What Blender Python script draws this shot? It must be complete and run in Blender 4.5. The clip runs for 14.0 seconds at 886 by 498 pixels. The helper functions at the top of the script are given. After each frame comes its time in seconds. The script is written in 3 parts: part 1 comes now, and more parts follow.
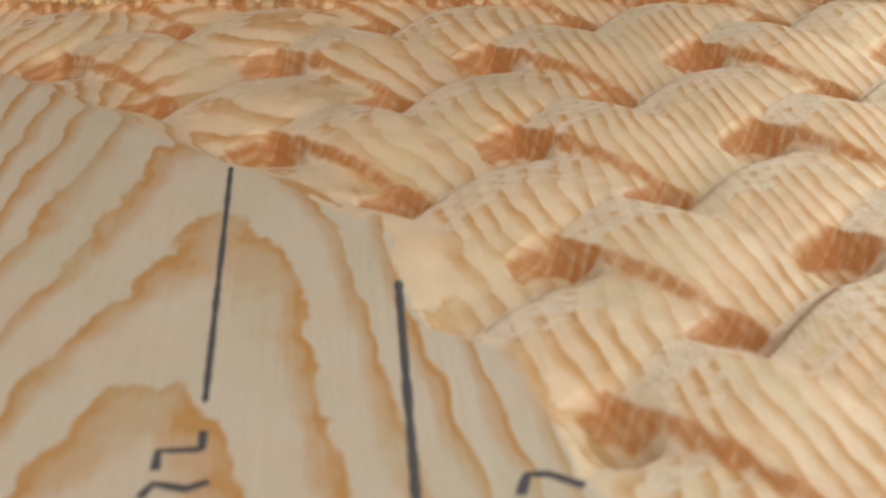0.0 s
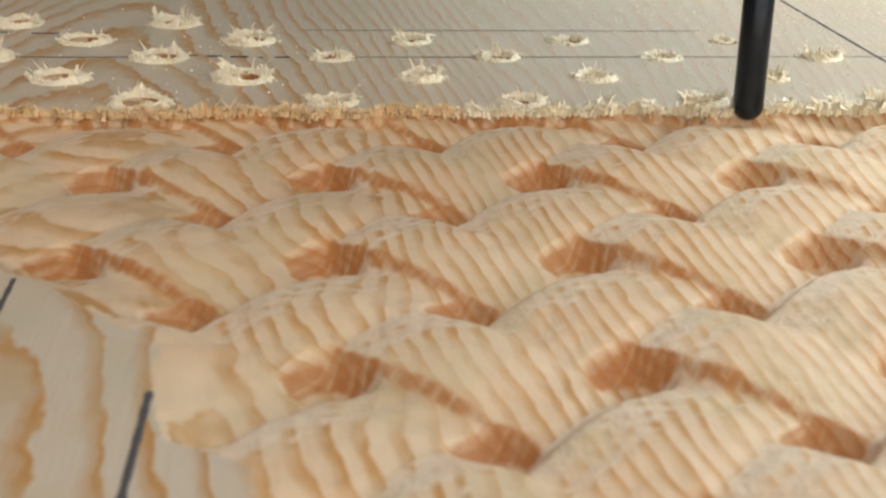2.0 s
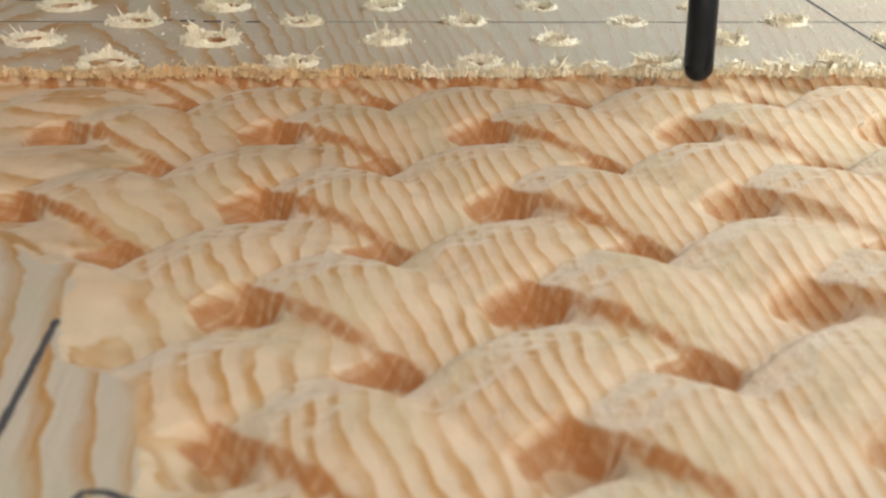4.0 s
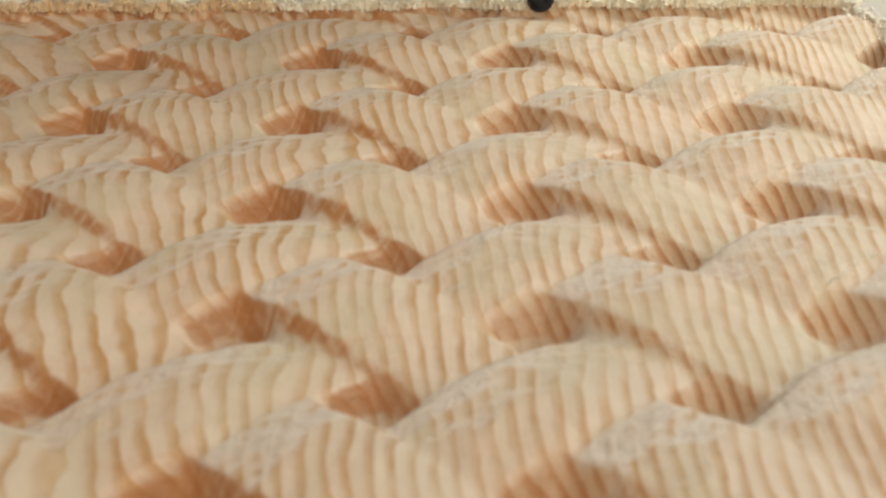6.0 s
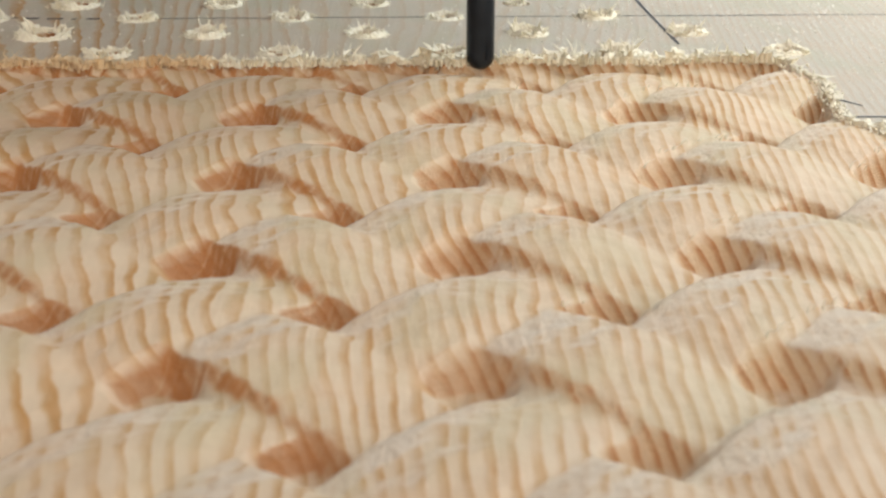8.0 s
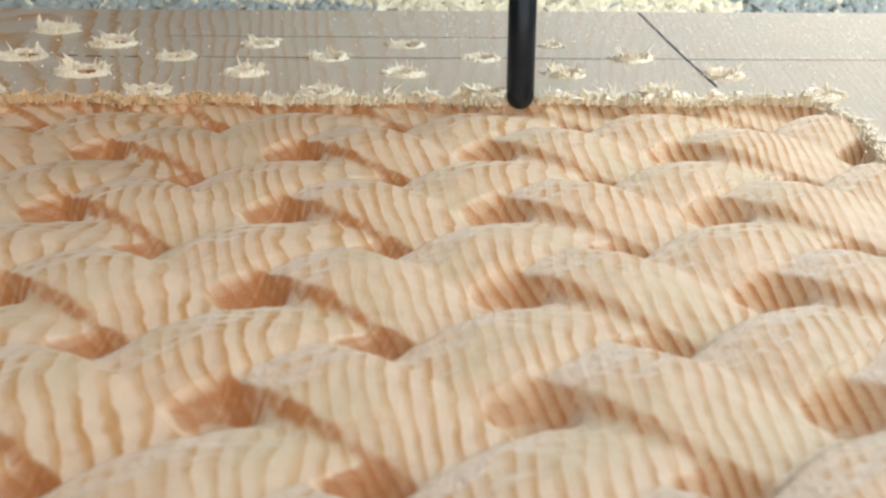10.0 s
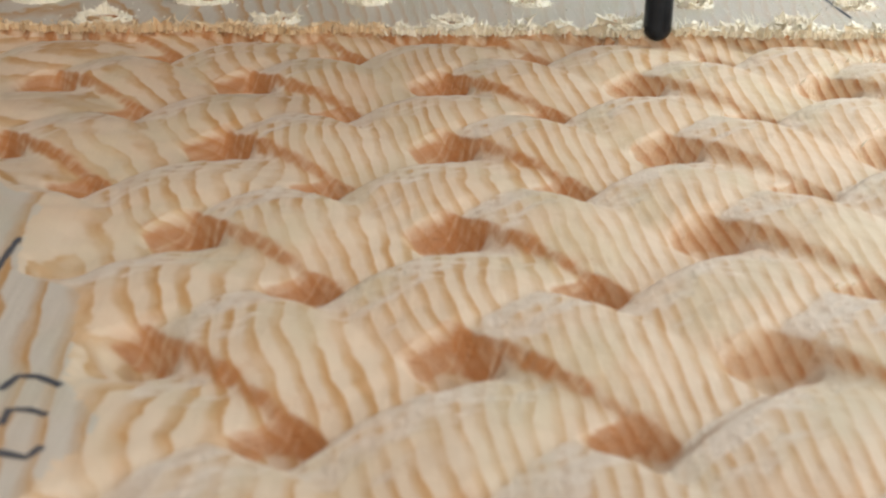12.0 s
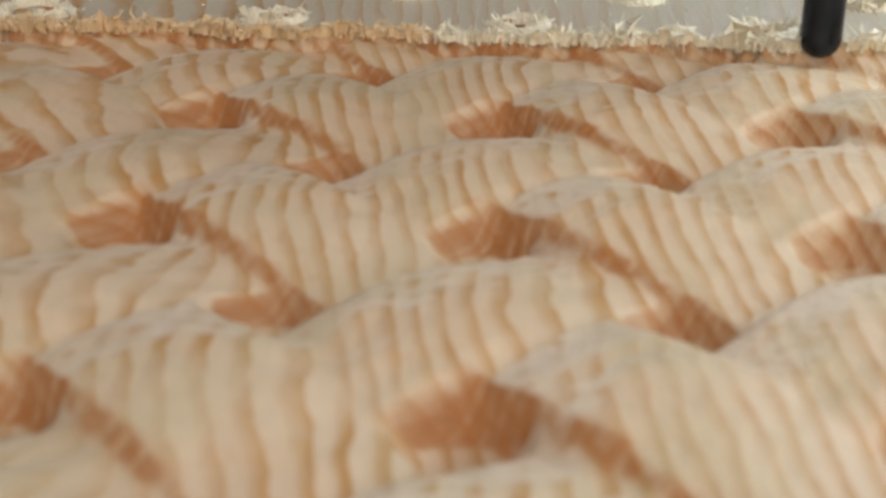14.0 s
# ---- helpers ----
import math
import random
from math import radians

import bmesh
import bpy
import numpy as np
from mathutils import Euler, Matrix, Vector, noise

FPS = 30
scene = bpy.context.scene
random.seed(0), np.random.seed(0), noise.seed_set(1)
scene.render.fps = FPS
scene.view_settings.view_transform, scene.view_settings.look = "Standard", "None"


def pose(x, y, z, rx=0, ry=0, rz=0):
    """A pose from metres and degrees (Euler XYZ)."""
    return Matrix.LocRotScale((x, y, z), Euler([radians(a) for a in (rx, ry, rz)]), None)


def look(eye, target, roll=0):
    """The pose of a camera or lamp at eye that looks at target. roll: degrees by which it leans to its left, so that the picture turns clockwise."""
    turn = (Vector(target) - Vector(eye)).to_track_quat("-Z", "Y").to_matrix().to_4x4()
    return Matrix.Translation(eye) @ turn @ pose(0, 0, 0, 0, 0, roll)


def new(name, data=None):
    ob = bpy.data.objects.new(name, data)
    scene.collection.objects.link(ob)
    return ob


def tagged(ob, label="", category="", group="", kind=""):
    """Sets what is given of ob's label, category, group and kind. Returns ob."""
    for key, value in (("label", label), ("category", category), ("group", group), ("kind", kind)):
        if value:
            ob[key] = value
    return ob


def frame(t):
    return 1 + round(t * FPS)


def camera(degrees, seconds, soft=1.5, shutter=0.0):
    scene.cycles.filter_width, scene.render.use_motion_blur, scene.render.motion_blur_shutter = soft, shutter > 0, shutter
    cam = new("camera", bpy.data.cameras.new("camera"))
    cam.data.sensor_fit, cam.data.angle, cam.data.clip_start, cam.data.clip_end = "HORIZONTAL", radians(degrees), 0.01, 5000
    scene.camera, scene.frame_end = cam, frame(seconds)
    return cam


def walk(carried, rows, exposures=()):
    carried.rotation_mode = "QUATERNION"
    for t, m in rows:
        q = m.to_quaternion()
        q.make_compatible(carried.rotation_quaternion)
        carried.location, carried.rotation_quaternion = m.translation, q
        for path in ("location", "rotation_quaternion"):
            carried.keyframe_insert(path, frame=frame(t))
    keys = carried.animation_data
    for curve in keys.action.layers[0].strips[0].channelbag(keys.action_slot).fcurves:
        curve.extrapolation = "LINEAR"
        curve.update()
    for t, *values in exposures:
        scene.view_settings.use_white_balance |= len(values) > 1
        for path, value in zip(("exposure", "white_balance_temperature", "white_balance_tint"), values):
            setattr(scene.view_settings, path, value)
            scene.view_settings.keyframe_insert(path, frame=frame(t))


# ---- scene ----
# ---- camera and its way ----
cam = camera(35.49, 14.0, soft=2.3)
PATH = [
    (0.0, look((-0.0830, -0.2769, 0.0771), (-0.0674, -0.1003, -0.0155), 0.66)),
    (0.2, look((-0.0731, -0.2718, 0.0770), (-0.0584, -0.0929, -0.0113), 0.18)),
    (0.3, look((-0.0694, -0.2692, 0.0725), (-0.0483, -0.0870, -0.0073), 1.35)),
    (0.5, look((-0.0702, -0.2668, 0.0716), (-0.0436, -0.0815, 0.0011), 3.83)),
    (1.0, look((-0.0676, -0.2674, 0.0695), (-0.0420, -0.0804, 0.0032), 3.49)),
    (1.5, look((-0.0620, -0.2706, 0.0705), (-0.0420, -0.0844, 0.0004), 1.58)),
    (2.0, look((-0.0574, -0.2742, 0.0696), (-0.0394, -0.0887, -0.0028), 1.26)),
    (2.5, look((-0.0493, -0.2799, 0.0699), (-0.0351, -0.0955, -0.0064), 1.16)),
    (5.0, look((-0.0244, -0.2886, 0.0657), (-0.0166, -0.1027, -0.0076), 0.22)),
    (5.5, look((-0.0025, -0.3039, 0.0686), (0.0001, -0.1207, -0.0117), -0.40)),
    (6.0, look((0.0061, -0.3083, 0.0698), (0.0044, -0.1254, -0.0112), -0.54)),
    (6.5, look((0.0087, -0.3081, 0.0705), (0.0102, -0.1209, 0.0001), -0.14)),
    (7.0, look((0.0083, -0.3068, 0.0691), (0.0127, -0.1186, 0.0017), 0.13)),
    (7.5, look((0.0081, -0.3052, 0.0673), (0.0143, -0.1194, -0.0064), 0.17)),
    (8.0, look((0.0082, -0.3066, 0.0684), (0.0136, -0.1205, -0.0046), 0.01)),
    (8.2, look((0.0083, -0.3071, 0.0674), (0.0141, -0.1201, -0.0034), 0.18)),
    (10.3, look((0.0006, -0.3069, 0.0657), (0.0049, -0.1182, -0.0003), 0.56)),
    (11.0, look((-0.0026, -0.3073, 0.0661), (0.0020, -0.1206, -0.0055), 0.63)),
    (11.5, look((-0.0108, -0.3027, 0.0667), (-0.0083, -0.1179, -0.0098), 0.45)),
    (12.0, look((-0.0247, -0.3029, 0.0687), (-0.0209, -0.1187, -0.0091), 0.82)),
    (12.5, look((-0.0230, -0.3030, 0.0683), (-0.0191, -0.1160, -0.0025), 1.08)),
    (13.0, look((-0.0249, -0.3047, 0.0669), (-0.0177, -0.1160, 0.0007), 2.27)),
    (13.3, look((-0.0269, -0.3024, 0.0667), (-0.0178, -0.1147, -0.0017), 3.04)),
    (13.4, look((-0.0257, -0.2731, 0.0593), (-0.0173, -0.0867, -0.0128), 3.39)),
    (13.5, look((-0.0170, -0.2462, 0.0501), (-0.0187, -0.0598, -0.0224), -0.23)),
    (14.0, look((-0.0167, -0.2182, 0.0492), (-0.0278, -0.0345, -0.0293), 0.68)),
]

walk(cam, PATH, [(0.0, 0.28, 9000, 10), (0.3, 0.17, 8300, 10), (0.6, -0.18, 8300, 10), (1.0, -0.50, 9300, 10), (1.5, 0.16, 8700, 10), (2.7, 0.15, 8600, 10), (5.0, 0.17, 8400, 10), (5.5, 0.03, 8100, 10), (6.0, 0.00, 8400, 10),
                 (6.5, 0.10, 7600, 10), (7.0, 0.11, 7700, 10), (8.0, 0.04, 8000, 10), (10.5, 0.22, 7600, 10), (11.5, 0.10, 7700, 10), (12.5, 0.22, 7600, 10), (13.0, 0.34, 7100, 10), (13.5, 0.31, 7500, 10), (14.0, -0.02, 8000, 10)])
cam.data.dof.use_dof, cam.data.dof.focus_distance, cam.data.dof.aperture_fstop = True, 0.275, 48.0

# ---- light: daylight from a window at the right of the bench ----
world = bpy.data.worlds.new("daylight")
scene.world = world
world.use_nodes = True
wn = world.node_tree.nodes
sky = wn.new("ShaderNodeTexSky")
sky.sky_type = "NISHITA"
sky.sun_disc = False
sky.sun_elevation = radians(44)
sky.sun_rotation = radians(169)
wn["Background"].inputs["Strength"].default_value = 0.10
world.node_tree.links.new(sky.outputs["Color"], wn["Background"].inputs["Color"])

sun = new("sun", bpy.data.lights.new("sun", "SUN"))
sun.data.energy, sun.data.angle, sun.data.color = 1.28, radians(100), (1.0, 0.94, 0.87)
sun.matrix_world = look((0.15, -0.75, 0.75), (0, 0, 0))

# small lamp added close to the board in place of the window's daylight
window_stand_in = new("window_stand_in", bpy.data.lights.new("window_stand_in", "AREA"))
window_stand_in.data.shape, window_stand_in.data.size, window_stand_in.data.size_y = "RECTANGLE", 0.24, 0.22
window_stand_in.data.energy, window_stand_in.data.color = 1.55, (0.68, 0.84, 1.0)
window_stand_in.matrix_world = look((0.28, 0.08, 0.25), (0.13, 0.0, 0.0))

# ---- materials ----
def material(name, rough=0.6, metal=0.0):
    m = bpy.data.materials.new(name)
    m.use_nodes = True
    b = m.node_tree.nodes["Principled BSDF"]
    b.inputs["Roughness"].default_value, b.inputs["Metallic"].default_value = rough, metal
    return m, m.node_tree.nodes, m.node_tree.links, b


def maths(n, l, op, a, b=None, c=None):
    q = n.new("ShaderNodeMath")
    q.operation = op
    for i, v in enumerate((a, b, c)):
        if v is None:
            continue
        if isinstance(v, (int, float)):
            q.inputs[i].default_value = v
        else:
            l.new(v, q.inputs[i])
    return q.outputs[0]


def noise_tex(n, l, vec, scale, detail=3.0, rough=0.55, stretch=None):
    if stretch:
        mp = n.new("ShaderNodeMapping")
        mp.inputs["Scale"].default_value = stretch
        l.new(vec, mp.inputs["Vector"])
        vec = mp.outputs[0]
    q = n.new("ShaderNodeTexNoise")
    q.inputs["Scale"].default_value, q.inputs["Detail"].default_value, q.inputs["Roughness"].default_value = scale, detail, rough
    l.new(vec, q.inputs["Vector"])
    return q.outputs["Fac"]


def ramp(n, l, fac, stops):
    q = n.new("ShaderNodeValToRGB")
    els = q.color_ramp.elements
    while len(els) < len(stops):
        els.new(0.5)
    for e, (p, c) in zip(els, stops):
        e.position, e.color = p, (*c, 1)
    l.new(fac, q.inputs[0])
    return q.outputs[0]


def mix(n, l, fac, a, b, blend="MIX"):
    q = n.new("ShaderNodeMix")
    q.data_type, q.blend_type = "RGBA", blend
    for s, v in ((q.inputs[0], fac), (q.inputs[6], a), (q.inputs[7], b)):
        if isinstance(v, (int, float)):
            s.default_value = v
        elif isinstance(v, tuple):
            s.default_value = (*v, 1)
        else:
            l.new(v, s)
    return q.outputs[2]


PITH_X, PITH_Z, RING, SLANT = -0.100, -0.075, 0.0018333, 0.058667


def pine(name, early, late, cut, rough, contrast, wander, lines):
    """Pine whose growth rings are cylinders round a pith along y, below the left of the board. cut: the colour of late wood on end grain."""
    m, n, l, b = material(name, rough)
    geo = n.new("ShaderNodeNewGeometry")
    pos = geo.outputs["Position"]
    sep = n.new("ShaderNodeSeparateXYZ")
    l.new(pos, sep.inputs[0])
    x, y, z = sep.outputs
    sepn = n.new("ShaderNodeSeparateXYZ")
    l.new(geo.outputs["Normal"], sepn.inputs[0])
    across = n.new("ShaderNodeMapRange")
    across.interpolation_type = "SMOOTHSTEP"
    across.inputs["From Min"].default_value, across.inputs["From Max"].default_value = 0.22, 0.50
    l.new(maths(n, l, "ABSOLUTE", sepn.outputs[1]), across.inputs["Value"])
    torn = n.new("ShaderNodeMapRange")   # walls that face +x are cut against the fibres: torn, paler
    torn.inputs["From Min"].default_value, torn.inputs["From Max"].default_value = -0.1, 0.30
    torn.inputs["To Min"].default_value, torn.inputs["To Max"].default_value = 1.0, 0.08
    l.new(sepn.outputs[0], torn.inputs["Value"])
    blot = noise_tex(n, l, pos, 130.0, 3.0, 0.6)
    depth = n.new("ShaderNodeMapRange")  # lower down, walls facing any way take the end-grain colour
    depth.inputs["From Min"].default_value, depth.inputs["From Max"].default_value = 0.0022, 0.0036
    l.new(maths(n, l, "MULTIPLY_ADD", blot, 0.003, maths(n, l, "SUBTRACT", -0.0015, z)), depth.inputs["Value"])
    end_share = maths(n, l, "MAXIMUM", torn.outputs["Result"], maths(n, l, "MULTIPLY", depth.outputs["Result"], 0.9))
    end = maths(n, l, "MULTIPLY", across.outputs["Result"], end_share)
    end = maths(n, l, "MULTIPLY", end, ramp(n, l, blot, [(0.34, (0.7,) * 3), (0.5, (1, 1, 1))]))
    run = n.new("ShaderNodeCombineXYZ")  # bars that the teeth left down the walls
    l.new(maths(n, l, "SUBTRACT", x, y), run.inputs[0])
    l.new(maths(n, l, "MULTIPLY", z, 0.15), run.inputs[2])
    teeth = noise_tex(n, l, run.outputs[0], 620.0, 2.0, 0.6)
    end = maths(n, l, "MULTIPLY", end, ramp(n, l, teeth, [(0.40, (0.7,) * 3), (0.52, (1, 1, 1))]))
    warp = noise_tex(n, l, pos, 14.0, 2.0, 0.5, (1.0, 0.35, 1.0))
    warp2 = noise_tex(n, l, pos, 220.0, 2.0, 0.5, (1.0, 0.5, 1.0))
    dx = maths(n, l, "SUBTRACT", x, PITH_X)
    dz = maths(n, l, "SUBTRACT", z, PITH_Z)
    rr = maths(n, l, "SQRT", maths(n, l, "ADD", maths(n, l, "MULTIPLY", dx, dx), maths(n, l, "MULTIPLY", dz, dz)))
    turn = maths(n, l, "MINIMUM", maths(n, l, "MAXIMUM", maths(n, l, "ADD", x, 0.02), 0.0), 0.08)   # the grain swings round away from the pith
    swing = maths(n, l, "MULTIPLY_ADD", turn, -2.0, SLANT)
    rr = maths(n, l, "ADD", rr, maths(n, l, "MULTIPLY_ADD", y, swing, maths(n, l, "MULTIPLY_ADD", turn, -0.34, 0.00097)))
    rr = maths(n, l, "ADD", rr, maths(n, l, "MULTIPLY", maths(n, l, "SUBTRACT", warp, 0.5), 0.0088))
    rr = maths(n, l, "ADD", rr, maths(n, l, "MULTIPLY", maths(n, l, "SUBTRACT", warp2, 0.5), 0.0013))
    warp3 = noise_tex(n, l, pos, 70.0, 2.0, 0.5, (1.0, 0.3, 1.0))
    rr = maths(n, l, "ADD", rr, maths(n, l, "MULTIPLY", maths(n, l, "SUBTRACT", warp3, 0.5), 0.0010 * (wander - 1.0)))
    ph = maths(n, l, "FRACT", maths(n, l, "DIVIDE", rr, RING))
    band = ramp(n, l, ph, [(0.0, (0, 0, 0)), (0.34, (0.04,) * 3), (0.68, (0.7,) * 3), (0.86, (1, 1, 1)), (0.97, (0.05,) * 3)])
    band.node.color_ramp.interpolation = "EASE"
    tone = noise_tex(n, l, pos, 60.0, 4.0, 0.6)
    fibre = noise_tex(n, l, pos, 900.0, 3.0, 0.6, (1.0, 0.06, 1.0))
    strength = maths(n, l, "MULTIPLY", maths(n, l, "POWER", band, 1.7 if wander == 1.0 else 1.0), maths(n, l, "MULTIPLY_ADD", tone, wander, contrast))
    broad = n.new("ShaderNodeMapRange")  # flat-sawn near the pith, so the bands fade to fine lines away from it
    broad.inputs["From Min"].default_value, broad.inputs["From Max"].default_value = 0.02, 0.10
    broad.inputs["To Min"].default_value, broad.inputs["To Max"].default_value = 1.25, lines
    l.new(maths(n, l, "ABSOLUTE", dx), broad.inputs["Value"])
    strength = maths(n, l, "MULTIPLY", strength, broad.outputs["Result"])
    base = mix(n, l, strength, early, late)
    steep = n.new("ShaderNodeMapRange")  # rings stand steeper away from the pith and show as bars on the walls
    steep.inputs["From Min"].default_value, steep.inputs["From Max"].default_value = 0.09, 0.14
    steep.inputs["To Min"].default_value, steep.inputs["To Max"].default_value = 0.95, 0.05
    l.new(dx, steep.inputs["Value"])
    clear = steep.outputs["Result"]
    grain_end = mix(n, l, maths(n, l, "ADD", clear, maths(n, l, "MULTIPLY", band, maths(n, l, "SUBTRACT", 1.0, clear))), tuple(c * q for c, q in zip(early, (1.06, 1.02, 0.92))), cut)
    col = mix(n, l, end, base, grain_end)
    lit_fluff = n.new("ShaderNodeMapRange")  # raised, torn fibres are paler; part of their lit whiteness is put in too
    lit_fluff.inputs["From Min"].default_value, lit_fluff.inputs["From Max"].default_value = 0.05, 0.17
    l.new(maths(n, l, "SUBTRACT", sepn.outputs[1], sepn.outputs[0]), lit_fluff.inputs["Value"])
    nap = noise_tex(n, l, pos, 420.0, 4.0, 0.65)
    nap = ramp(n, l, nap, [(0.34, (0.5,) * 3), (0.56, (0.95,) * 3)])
    col = mix(n, l, maths(n, l, "MULTIPLY", maths(n, l, "MULTIPLY", lit_fluff.outputs["Result"], nap), maths(n, l, "SUBTRACT", 1.0, end)), col, (0.85, 0.71, 0.58))
    rest = maths(n, l, "SUBTRACT", 1.0, end)
    patch = noise_tex(n, l, pos, 90.0, 2.0)
    col = mix(n, l, maths(n, l, "MULTIPLY", rest, ramp(n, l, patch, [(0.45, (0, 0, 0)), (0.7, (0.35,) * 3)])), col, tuple(c * q for c, q in zip(early, (1.0, 0.86, 0.76))))
    patch2 = noise_tex(n, l, pos, 70.0, 2.0, 0.5, (1.3, 0.7, 1.0))
    col = mix(n, l, maths(n, l, "MULTIPLY", rest, ramp(n, l, patch2, [(0.48, (0, 0, 0)), (0.66, (0.45,) * 3)])), col, tuple(c * q for c, q in zip(early, (0.84, 0.93, 0.84))))
    col = mix(n, l, maths(n, l, "MULTIPLY", fibre, 0.28), col, tuple(c * 0.62 for c in early))
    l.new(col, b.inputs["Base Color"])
    fine = noise_tex(n, l, pos, 1300.0, 4.0, 0.65)
    bump = n.new("ShaderNodeBump")
    bump.inputs["Strength"].default_value, bump.inputs["Distance"].default_value = 0.6, 0.0004
    h = maths(n, l, "ADD", maths(n, l, "MULTIPLY", fibre, 0.6), maths(n, l, "MULTIPLY", fine, maths(n, l, "MULTIPLY_ADD", maths(n, l, "MAXIMUM", end, lit_fluff.outputs["Result"]), 1.6, 0.35)))
    h = maths(n, l, "ADD", h, maths(n, l, "MULTIPLY", band, 0.12))
    l.new(h, bump.inputs["Height"])
    l.new(bump.outputs[0], b.inputs["Normal"])
    return m


carved_pine = pine("carved_pine", (0.73, 0.565, 0.41), (0.53, 0.265, 0.085), (0.48, 0.165, 0.032), 0.62, -0.66, 3.0, 1.0)
planed_pine = pine("planed_pine", (0.62, 0.54, 0.45), (0.52, 0.255, 0.075), (0.46, 0.17, 0.045), 0.40, 0.45, 1.0, 0.3)


def plain(name, color, rough, metal=0.0, scale=400.0, vary=0.35, bumps=0.0):
    m, n, l, b = material(name, rough, metal)
    pos = n.new("ShaderNodeNewGeometry").outputs["Position"]
    f = noise_tex(n, l, pos, scale, 4.0)
    l.new(mix(n, l, f, tuple(c * (1 - vary) for c in color), tuple(min(1, c * (1 + vary)) for c in color)), b.inputs["Base Color"])
    if bumps:
        bump = n.new("ShaderNodeBump")
        bump.inputs["Strength"].default_value, bump.inputs["Distance"].default_value = 0.5, bumps
        l.new(f, bump.inputs["Height"])
        l.new(bump.outputs[0], b.inputs["Normal"])
    return m


# oranger copy of splinter_pine, with the left lip's shade put into its colour
shaded_lip_pine = plain("shaded_lip_pine", (0.79, 0.61, 0.40), 0.7, 0, 260.0, 0.25)
splinter_pine = plain("splinter_pine", (0.88, 0.79, 0.65), 0.7, 0, 700.0, 0.2)
pencil = plain("pencil", (0.075, 0.075, 0.085), 0.6, 0, 1500.0, 0.5)
dust_wood = plain("dust_wood", (0.80, 0.76, 0.69), 0.8, 0, 900.0, 0.2)
cream_pile = plain("cream_pile", (0.80, 0.73, 0.55), 0.9, 0, 120.0, 0.15)
grey_pile = plain("grey_pile", (0.33, 0.37, 0.36), 0.9, 0, 160.0, 0.35)
rug_base = plain("rug_base", (0.62, 0.57, 0.44), 0.95, 0, 60.0, 0.4, 0.002)
black_steel = plain("black_steel", (0.020, 0.026, 0.036), 0.24, 0.7, 500.0, 0.5)

# ---- the carved relief ----
P, R = 0.036, 0.0362          # spacing of the crossings, across and along
FAR = -0.025                  # far end of the carving


# rise and fall of a band, its roundness, half width, side slope, depth of the pits, and where the bands lie
RISE, CROWN, HALF_BAND, SIDE, PIT = 0.0017, 0.0008, 0.315, 6.0, 0.0064
SKEW, LAG = 0.24, 0.12        # each band is highest a little before its crossing
OFF_S, OFF_T = -0.002, -0.136
LEFT = [(-0.200, -0.010), (-0.150, -0.052), (-0.129, -0.071), (-0.107, -0.093), (-0.097, -0.103), (-0.085, -0.116), (-0.080, -0.125),
        (-0.076, -0.137), (-0.073, -0.148), (-0.066, -0.153), (-0.062, -0.168), (-0.060, -0.185), (-0.058, -0.300)]
RIGHT = [(0.087, 0.0), (0.087, -0.025), (0.090, -0.046), (0.087, -0.070), (0.098, -0.092), (0.112, -0.12), (0.125, -0.300)]
NEAR_Y, END_Y, HALF, THICK = -0.262, 0.085, 0.20, 0.018


def part(name, verts, faces, mat, parent, label="", smooth=False, kind=""):
    me = bpy.data.meshes.new(name)
    me.from_pydata(verts, [], faces)
    if smooth:
        me.polygons.foreach_set("use_smooth", [True] * len(me.polygons))
    me.materials.append(mat)
    ob = new(name, me)
    ob.parent = parent
    return tagged(ob, label, kind=kind)


def band(d):
    """Height across a band, d from its middle: slightly crowned, with steep sides."""
    q = np.abs(d) / HALF_BAND
    return -CROWN * np.minimum(q, 1) ** 2 - np.maximum(q - 1, 0) * HALF_BAND * 25.5e-3 * SIDE


def relief(x, y):
    """A basket weave of broad bands at 45 degrees, each rising over one crossing and diving under the next, with pits between."""
    s, t = x / P - y / R, x / P + y / R
    best = np.full(x.shape, -1.0)
    s, t = s - OFF_S, t - OFF_T
    for k in (-0.5, 0.5):
        sc, tc = np.round(s) + k, np.round(t) + k
        best = np.maximum(best, -RISE * (1 - np.cos(np.pi * (s + tc + SKEW))) + band(t - tc))
        best = np.maximum(best, -RISE * (1 + np.cos(np.pi * (sc + t + LAG))) + band(s - sc))
    return np.maximum(best, -PIT)


def ball_cut(z, step, radius):
    """What a ball-nosed cutter of that radius leaves of the surface z: hollows are rounded, crests stay sharp."""
    n = int(radius / step)
    for sign in (1, -1):
        padded = np.pad(z, n, mode="edge")
        z = np.full(z.shape, -sign * 9.0)
        for i in range(-n, n + 1):
            for j in range(-n, n + 1):
                d2 = radius * radius - (i * i + j * j) * step * step
                if d2 >= 0:
                    cut = padded[n + i:n + i + z.shape[0], n + j:n + j + z.shape[1]] + sign * math.sqrt(d2)
                    z = np.maximum(z, cut) if sign > 0 else np.minimum(z, cut)
    return z


def wobble(x, y, s):
    return np.sin(x * 910 * s + 1.3 * np.sin(y * 770 * s)) * np.sin(y * 1130 * s + 1.7 * np.sin(x * 640 * s))


def far_edge(x):
    """Where the carving ends: it follows the bands a little."""
    return FAR + 0.0009 * np.cos(2 * np.pi * x / P) + 0.0005 * np.sin(x * 260)


